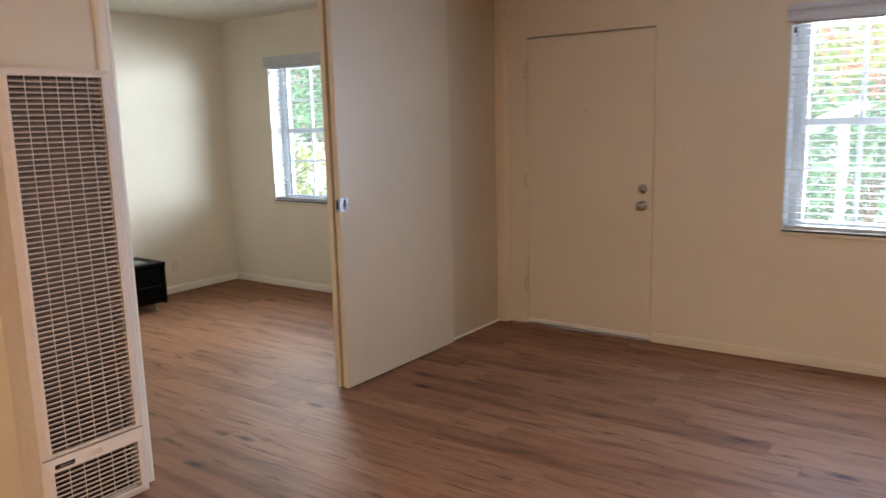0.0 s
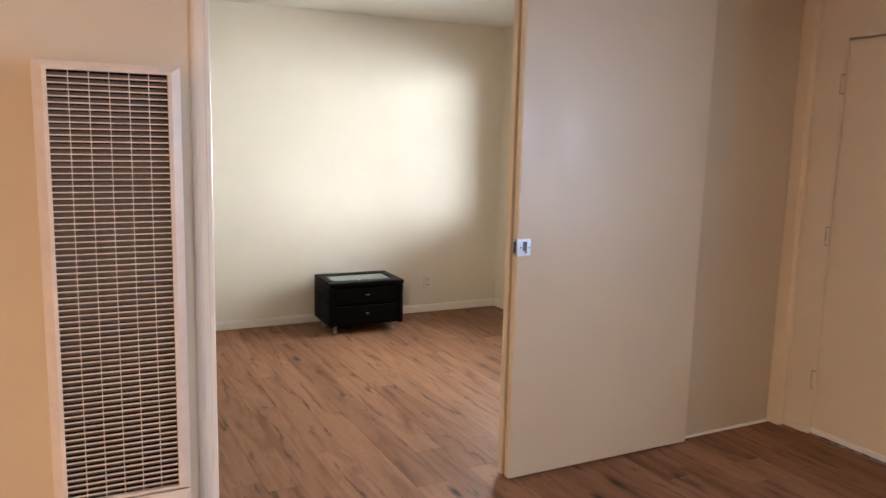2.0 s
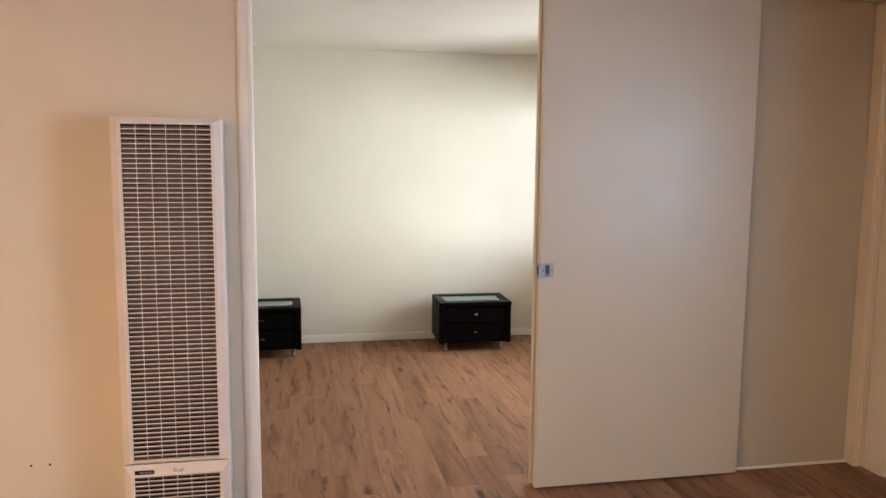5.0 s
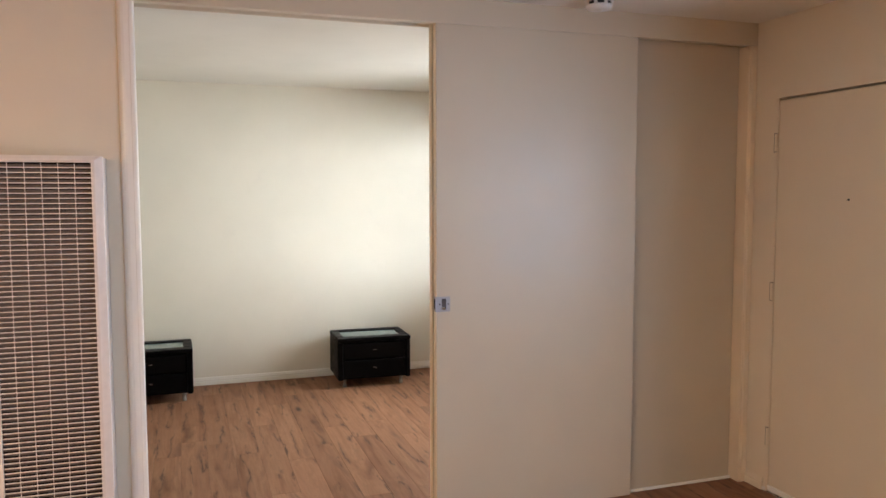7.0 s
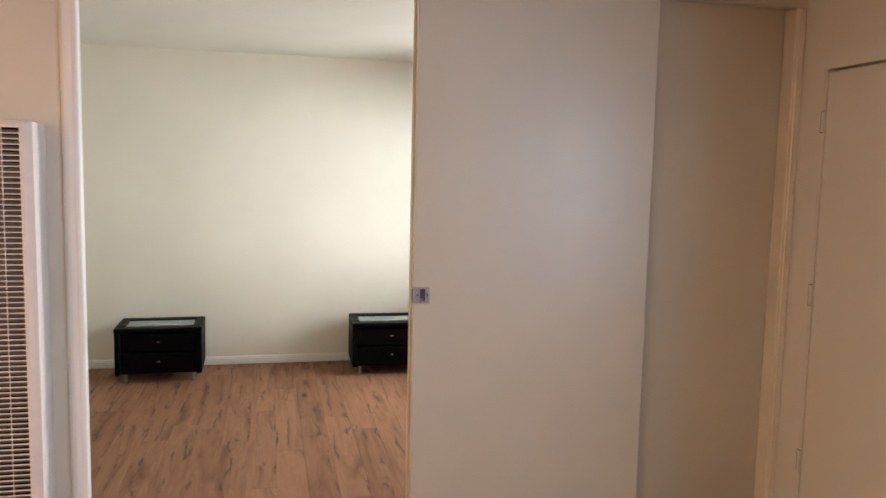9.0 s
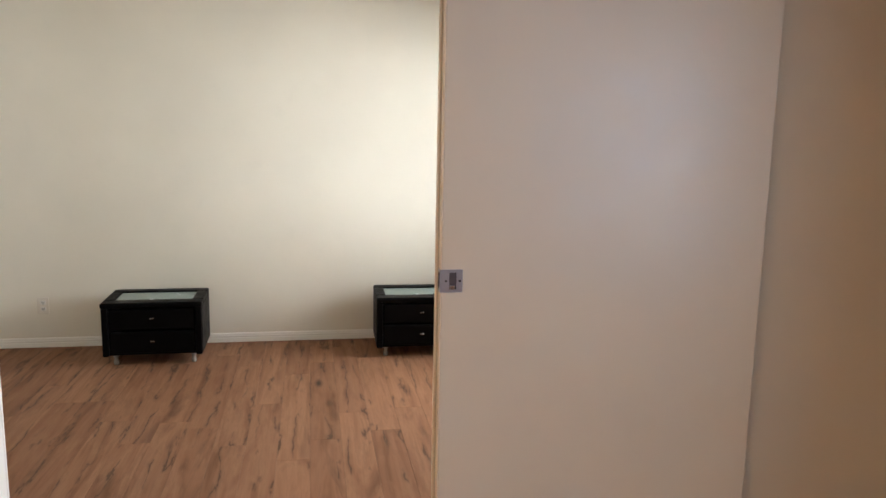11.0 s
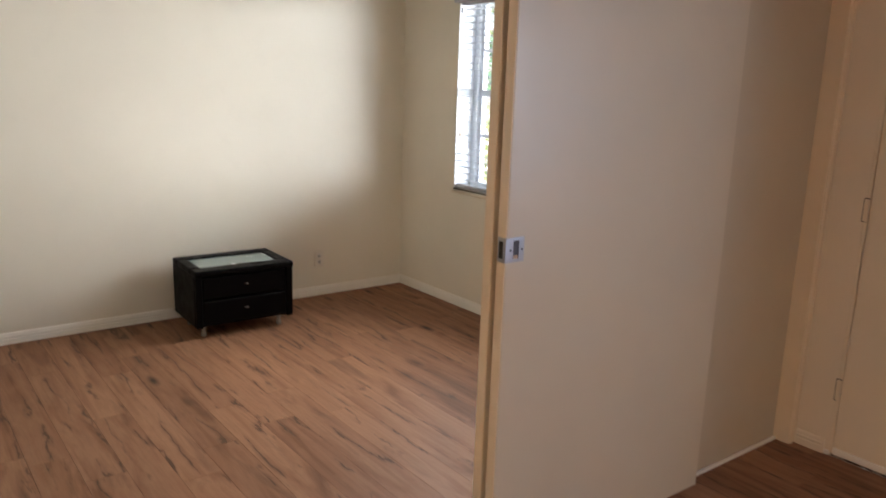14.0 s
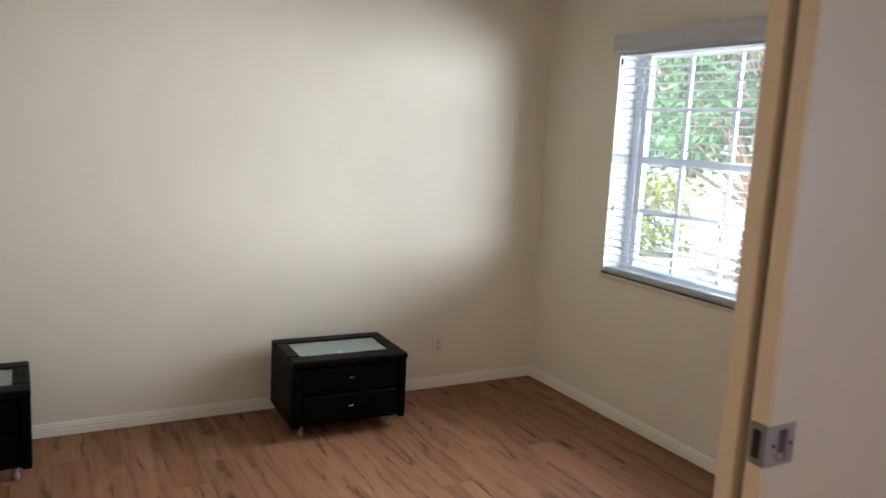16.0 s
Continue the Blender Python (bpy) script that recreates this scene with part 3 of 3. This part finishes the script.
def smoke_detector():
    t = thing("smoke_detector", (-2.53, 3.77, H), "white round smoke detector on the ceiling", "smoke detector")
    flip = pose(0, 0, 0, 180, 0, 0)
    part("base", lathe(bmesh.new(), [(0.066, 0.0), (0.066, 0.010), (0.062, 0.012)], flip, 40), M_WHITE, t, "", True)
    part("vent_band", lathe(bmesh.new(), [(0.056, 0.0122), (0.056, 0.026)], flip, 40), M_DARK, t, "dark vent slots")
    b = part("cover", lathe(bmesh.new(), [(0.060, 0.0262), (0.060, 0.034), (0.054, 0.044), (0.030, 0.047)], flip, 40), M_WHITE, t, "", True)
    for k in range(8):
        bm = new_box(0.053, 0.0615, -0.007, 0.007, -0.0262, -0.0121)
        bm.transform(pose(0, 0, 0, 0, 0, 45 * k))
        part("rib", bm, M_WHITE, b)
    part("test_button", lathe(bmesh.new(), [(0.010, 0.047), (0.010, 0.049), (0.008, 0.050)], flip, 20), M_PLASTIC, b)
    return t


smoke_detector()


# ---- wall heater ----
def wall_heater():
    y0, y1 = 1.264, 1.670
    z0, z1 = 0.050, 1.702
    xf = -2.538 - XP
    t = thing("wall_heater", (XP, (y0 + y1) / 2, 0.0), "tall beige enamel gas wall heater with wire grille", "wall heater")
    w = (y1 - y0) / 2
    bm = bmesh.new()
    box(bm, 0.002, xf, -w, -w + 0.004, z0, z1)
    box(bm, 0.002, xf, w - 0.004, w, z0, z1)
    box(bm, 0.002, xf, -w + 0.004, w - 0.004, z1 - 0.004, z1)
    part("casing", bm, M_HEAT, t)
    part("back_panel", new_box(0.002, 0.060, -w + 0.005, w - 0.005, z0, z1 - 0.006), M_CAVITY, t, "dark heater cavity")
    wi, zs = 0.166, 0.320
    zt = 1.680

    def surround(name, za, zb, zia, zib):
        """Bevelled picture-frame front."""
        bm = bmesh.new()
        o = [(-w - 0.002, za), (w + 0.002, za), (w + 0.002, zb), (-w - 0.002, zb)]
        m = [(-wi - 0.012, zia - 0.008), (wi + 0.012, zia - 0.008), (wi + 0.012, zib + 0.008), (-wi - 0.012, zib + 0.008)]
        i = [(-wi, zia), (wi, zia), (wi, zib), (-wi, zib)]
        rings = [[bm.verts.new((x, p[0], p[1])) for p in ps] for x, ps in ((xf - 0.006, o), (xf, o), (xf + 0.012, m), (xf + 0.012, i), (xf - 0.004, i))]
        for p, q in zip(rings, rings[1:] + rings[:1]):
            for a in range(4):
                b = (a + 1) % 4
                bm.faces.new((p[a], p[b], q[b], q[a]))
        return part(name, bm, M_HEAT, t)

    upper = surround("upper_frame", zs + 0.004, z1 + 0.004, zs + 0.022, zt)
    lower = surround("lower_frame", z0, zs, z0 + 0.035, zs - 0.048)

    def grille(frame_ob, za, zb, count):
        bar = inner = None
        pitch = (zb - za) / count
        for i in range(count + 1):
            z = za + pitch * i
            if 0 < i < count:
                if bar is None:
                    bar = part("grille_bar", new_box(0.0, 0.0035, -wi, wi, -0.0021, 0.0021), M_FIN, frame_ob)
                else:
                    ob = new("grille_bar", bar.data)
                    ob.parent = frame_ob
                    bar_ob = ob
                (bar if i == 1 else bar_ob).location = (xf + 0.006, 0, z)
            if i < count:
                if inner is None:
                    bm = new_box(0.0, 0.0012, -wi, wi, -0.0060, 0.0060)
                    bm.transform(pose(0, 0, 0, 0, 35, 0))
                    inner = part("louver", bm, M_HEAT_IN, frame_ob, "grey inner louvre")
                    ob = inner
                else:
                    ob = new("louver", inner.data)
                    ob.parent = frame_ob
                ob.location = (xf - 0.010, 0, z + pitch * 0.38)
        for k in range(1, 6):
            y = -wi + 2 * wi * k / 6
            part("grille_wire", new_box(xf + 0.0096, xf + 0.0122, y - 0.0012, y + 0.0012, za, zb), M_HEAT, frame_ob)

    grille(upper, zs + 0.022, zt, 71)
    grille(lower, z0 + 0.035, zs - 0.048, 10)
    part("badge", new_box(xf + 0.0122, xf + 0.0140, -wi + 0.004, -wi + 0.078, zs - 0.036, zs - 0.019, bevel=0.001), M_DARK, lower, "small dark nameplate")
    part("badge_text", new_box(xf + 0.0141, xf + 0.0145, -wi + 0.022, -wi + 0.072, zs - 0.031, zs - 0.024), M_STEEL, lower, "plain pale bar on the nameplate")
    part("latch", new_box(xf + 0.0122, xf + 0.0220, -0.010, 0.022, zs - 0.030, zs - 0.012, bevel=0.003), M_HEAT, lower)
    return t


wall_heater()


# ---- nightstands ----
def nightstand(at, label, rz=0.0):
    """Front faces local +x."""
    t = thing("nightstand", at, label, "nightstand", "pair of nightstands", rz)
    d, w = 0.212, 0.298
    zb, zt = 0.072, 0.374
    bm = bmesh.new()
    box(bm, -d + 0.001, d - 0.030, -w + 0.001, -w + 0.034, zb, zt, bevel=0.005, seg=2)
    box(bm, -d + 0.001, d - 0.030, w - 0.034, w - 0.001, zb, zt, bevel=0.005, seg=2)
    box(bm, -d + 0.006, -d + 0.026, -w + 0.034, w - 0.034, zb, zt)
    box(bm, -d + 0.026, d - 0.030, -w + 0.034, w - 0.034, zb, zb + 0.02)
    part("body", bm, M_LEATHER, t)
    for s in (-1, 1):
        part("front_stile", new_box(d - 0.030, d - 0.006, min(s * (w - 0.003), s * (w - 0.042)), max(s * (w - 0.003), s * (w - 0.042)), zb - 0.004, zt, bevel=0.008, seg=3), M_LEATHER, t)
    # padded rim of the top, glass let into it
    gx, gy = 0.130, 0.232
    bm = bmesh.new()
    for xa, xb, ya, yb in ((gx - 0.02, d, -w, w), (-d, -gx - 0.02 + 0.02, -w, w), (-gx, gx - 0.02, -w, -gy), (-gx, gx - 0.02, gy, w)):
        box(bm, xa, xb, ya, yb, zt, 0.408, bevel=0.009, seg=3)
    part("top_rim", bm, M_LEATHER, t)
    part("glass_inset", new_box(-gx - 0.004, gx - 0.016, -gy - 0.004, gy + 0.004, zt + 0.006, 0.399), M_FROST, t, "pale green frosted glass inset")
    for za, zc in ((0.232, 0.366), (0.086, 0.224)):
        bm = new_box(d - 0.028, d - 0.012, -w + 0.044, w - 0.044, za, zc, bevel=0.010, seg=3)
        dr = part("drawer", bm, M_LEATHER, t)
        zm = (za + zc) / 2 + 0.008
        for s in (-1, 1):
            part("handle", lathe(bmesh.new(), [(0.0035, 0.0), (0.0028, 0.006), (0.0048, 0.010), (0.003, 0.013)], pose(d - 0.012, s * 0.0075, zm, 0, 90, 0), 12), M_CHROME, dr, "tiny chrome stud pull", True)
    for sx in (-1, 1):
        for sy in (-1, 1):
            part("leg", lathe(bmesh.new(), [(0.014, 0.0), (0.016, 0.004), (0.016, 0.022), (0.012, 0.028), (0.012, 0.045), (0.018, 0.050), (0.018, zb)], Matrix.Translation((sx * (d - 0.085), sy * (w - 0.065), 0)), 16), M_ACRYL, t, "clear acrylic foot", True)
    return t


nightstand((-5.503, 3.380, 0.0), "black leather two-drawer nightstand with glass top near the window", -1.5)
nightstand((-5.505, 1.685, 0.0), "black leather two-drawer nightstand with glass top against the wall", 1.0)


# ---- garden outside ----
structure("ground", new_box(-400, 400, -400, 400, -0.60, -0.18), M_SOIL, "sunlit garden ground of soil and dry grass", "ground")
structure("pavement", new_box(-18, 6, 5.4, 13.0, -0.18, -0.12), M_CONC, "bright concrete garden path", "pavement")
structure("foundation", new_box(XW - 0.15, XR + 0.15, YB - 0.15, YO, -0.18, -0.03), M_CONC, "concrete slab under the floor", "foundation")


def leaves(bm, centre, radii, count, size, rng):
    for _ in range(count):
        while True:
            p = Vector((rng.uniform(-1, 1), rng.uniform(-1, 1), rng.uniform(-1, 1)))
            if 0.25 < p.length < 1:
                break
        p = Vector((p.x * radii[0], p.y * radii[1], p.z * radii[2])) + Vector(centre)
        m = Matrix.Translation(p) @ Euler((rng.uniform(-1, 1), rng.uniform(-1, 1), rng.uniform(0, 6.28))).to_matrix().to_4x4()
        s = size * rng.uniform(0.6, 1.3)
        vs = [bm.verts.new(m @ Vector(q)) for q in ((-s, 0, 0), (-0.2 * s, -0.4 * s, 0.12 * s), (s, 0, -0.1 * s), (-0.2 * s, 0.4 * s, 0.12 * s))]
        bm.faces.new((vs[0], vs[1], vs[2]))
        bm.faces.new((vs[0], vs[2], vs[3]))


def tree(at, height, spread, leaf, label, seed, category="tree", clumps=26, size=0.09, stem=None, low=0.35):
    rng = random.Random(seed)
    t = thing("tree" if category == "tree" else "shrub", at, label, category)
    bm = bmesh.new()
    top = Vector((0.1, 0.05, height * 0.55))
    tube(bm, (0, 0, 0), top, 0.035 * height ** 0.8, 0.02 * height ** 0.8, 9)
    crown = bmesh.new()
    for _ in range(clumps):
        a, r = rng.uniform(0, 6.28), spread * math.sqrt(rng.random())
        c = Vector((math.cos(a) * r, math.sin(a) * r, height * rng.uniform(low, 1.0)))
        tube(bm, top * rng.uniform(0.4, 1.0), c, 0.014 * height ** 0.7, 0.004, 5, caps=False)
        leaves(crown, c, (0.42, 0.42, 0.32), 70, size, rng)
    part("trunk", bm, stem or M_BARK, t)
    cr = link_mesh("crown", crown, leaf, t)
    return t


tree((-8.1, 9.5, -0.18), 4.2, 1.9, M_LEAF, "dense green broadleaf tree beyond the path", 3, clumps=58, size=0.10)
tree((-12.0, 12.5, -0.18), 4.6, 2.2, M_LEAF2, "yellow-green sunlit tree behind the garden", 5, clumps=36, size=0.11)
tree((-6.2, 11.0, -0.18), 3.4, 1.3, M_LEAF, "green broadleaf tree beside the fence", 8, clumps=26)
tree((-1.2, 11.0, -0.18), 4.4, 2.0, M_LEAF2, "yellow-green tree with orange stems", 11, clumps=34, size=0.10, stem=M_STEM)
tree((-2.5, 9.4, -0.18), 1.9, 1.0, M_LEAF, "dense green garden shrub by the wall", 14, "shrub", 26, 0.09, None, 0.25)
tree((-0.9, 9.1, -0.18), 1.7, 0.9, M_LEAF, "dense green garden shrub by the wall", 17, "shrub", 24, 0.09, None, 0.2)
tree((-10.6, 10.0, -0.18), 1.3, 0.8, M_LEAF2, "low yellow-green shrub by the path", 19, "shrub", 14, 0.08, None, 0.2)


def garden_wall(x0, x1, y, h, label):
    t = thing("garden_wall", ((x0 + x1) / 2, y, -0.18), label, "garden wall")
    w = (x1 - x0) / 2
    part("core", new_box(-w, w, 0.01, 0.14, 0, h - 0.06), M_STUCCO, t)
    part("coping", new_box(-w - 0.02, w + 0.02, -0.03, 0.18, h - 0.06, h, bevel=0.01), M_STUCCO, t)
    brick = None
    rows = int((h - 0.08) / 0.2)
    for r in range(rows):
        k = -w + (0.2 if r % 2 else 0.0)
        while k + 0.4 <= w + 1e-6:
            if brick is None:
                brick = part("block", new_box(0.006, 0.394, -0.012, 0.01, 0.006, 0.194, bevel=0.004), M_STUCCO, t)
                ob = brick
            else:
                ob = new("block", brick.data)
                ob.parent = t
            ob.location = (k, 0, r * 0.2)
            k += 0.4
    return t


garden_wall(-14.0, -7.6, 12.0, 1.1, "white painted block garden wall in the sun")
garden_wall(-3.6, 2.4, 10.3, 0.95, "white painted block garden wall in the sun")


def picket_fence(x0, x1, y, label):
    t = thing("picket_fence", (x0, y, -0.12), label, "fence")
    for z in (0.25, 0.75):
        part("rail", new_box(0, x1 - x0, 0.02, 0.05, z, z + 0.07), M_STUCCO, t)
    pk = None
    x = 0.0
    while x < x1 - x0:
        if pk is None:
            bm = bmesh.new()
            extrude_profile(bm, [Vector((a, 0, b)) for a, b in ((0, 0.04), (0.07, 0.04), (0.07, 0.95), (0.035, 1.02), (0, 0.95))], (0, 1, 0), 0.02)
            pk = part("picket", bm, M_STUCCO, t)
            ob = pk
        else:
            ob = new("picket", pk.data)
            ob.parent = t
        ob.location = (x, 0, 0)
        x += 0.115
    return t


picket_fence(-11.4, -8.0, 10.9, "white wooden picket fence along the path")


def stair_rail():
    t = thing("stair_railing", (-1.75, 8.5, -0.18), "white sloping wooden stair railing in the garden", "railing")
    bm = new_box(-0.75, 0.75, -0.03, 0.03, -0.06, 0.06, bevel=0.008)
    bm.transform(pose(0.2, 0, 1.42, 0, -24, 0))
    part("handrail", bm, M_STUCCO, t)
    for x, h in ((-0.45, 1.12), (0.1, 1.36), (0.7, 1.60)):
        part("post", new_box(x - 0.04, x + 0.04, -0.028, 0.028, 0, h, bevel=0.004), M_STUCCO, t)
    return t


stair_rail()


def neighbour_house(x0, x1, y, h, label):
    t = thing("house", (x0, y, -0.18), label, "house")
    w = x1 - x0
    part("wall", new_box(0, w, 0, 5, 0, h), M_STUCCO, t)
    bd = None
    for i in range(int(h / 0.18)):
        if bd is None:
            bm = bmesh.new()
            extrude_profile(bm, [Vector((0, a, b)) for a, b in ((0, 0), (-0.03, 0.0), (-0.008, 0.178), (0, 0.178))], (1, 0, 0), w)
            bd = part("siding_board", bm, M_SIDING, t)
            ob = bd
        else:
            ob = new("siding_board", bd.data)
            ob.parent = t
        ob.location = (0, -0.002, i * 0.18)
    bm = bmesh.new()
    extrude_profile(bm, [Vector((-0.4, a, b)) for a, b in ((-0.5, h - 0.05), (2.5, h + 1.5), (5.5, h - 0.05), (5.5, h - 0.2), (2.5, h + 1.3), (-0.5, h - 0.2))], (1, 0, 0), w + 0.8)
    part("roof", bm, M_ROOF, t)
    for x in (w * 0.3, w * 0.7):
        wn = part("window", new_box(x - 0.5, x + 0.5, -0.06, -0.035, 1.0, 2.2), M_VINYL, t)
        for a in (-0.46, 0.02):
            part("pane", new_box(x + a, x + a + 0.44, -0.065, -0.061, 1.05, 2.15), M_DARK, wn)
    return t


neighbour_house(-5.5, 4.0, 15.5, 2.9, "grey sided neighbouring house behind the garden")
neighbour_house(-19.0, -11.5, 17.0, 2.9, "grey sided neighbouring house behind trees")


# ---- floor boards ----
def plank_floor():
    bm = new_box(XP, XR, YB, YF, -0.03, -0.0035)
    box(bm, XW, XP, YBB, YF, -0.03, -0.0035)
    sub = structure("floor", bm, M_GAP, "brown oak laminate floor boards with knots and cracks", "floor")
    pw, pl = 0.150, 1.22
    rng = random.Random(42)
    cache = {}
    row = 0
    y = YB
    while y < YF - 0.01:
        y2 = min(y + pw, YF)
        x = XW - rng.uniform(0, pl)
        while x < XR:
            a, b = max(x, XW if y >= YBB else XP), min(x + pl, XR)
            if b - a > 0.02:
                key = (round(b - a, 3), round(y2 - y, 3))
                me = cache.get(key)
                if me is None:
                    hx, hy = (b - a) / 2, (y2 - y) / 2
                    bm = bmesh.new()
                    top = [bm.verts.new((sx * (hx - 0.0007), sy * (hy - 0.0007), 0.0)) for sx, sy in ((-1, -1), (1, -1), (1, 1), (-1, 1))]
                    mid = [bm.verts.new((sx * (hx - 0.0003), sy * (hy - 0.0003), -0.0009)) for sx, sy in ((-1, -1), (1, -1), (1, 1), (-1, 1))]
                    bot = [bm.verts.new((sx * (hx - 0.0003), sy * (hy - 0.0003), -0.0034)) for sx, sy in ((-1, -1), (1, -1), (1, 1), (-1, 1))]
                    bm.faces.new(top)
                    for p, q in ((top, mid), (mid, bot)):
                        for i in range(4):
                            j = (i + 1) % 4
                            bm.faces.new((p[j], p[i], q[i], q[j]))
                    bm.faces.new(bot[::-1])
                    me = bpy.data.meshes.new("plank")
                    bm.to_mesh(me)
                    bm.free()
                    me.materials.append(M_FLOOR)
                    cache[key] = me
                ob = new("plank", me)
                ob.parent = sub
                ob.location = ((a + b) / 2, (y + y2) / 2, 0.0)
            x += pl
        y = y2
        row += 1
    return sub


plank_floor()
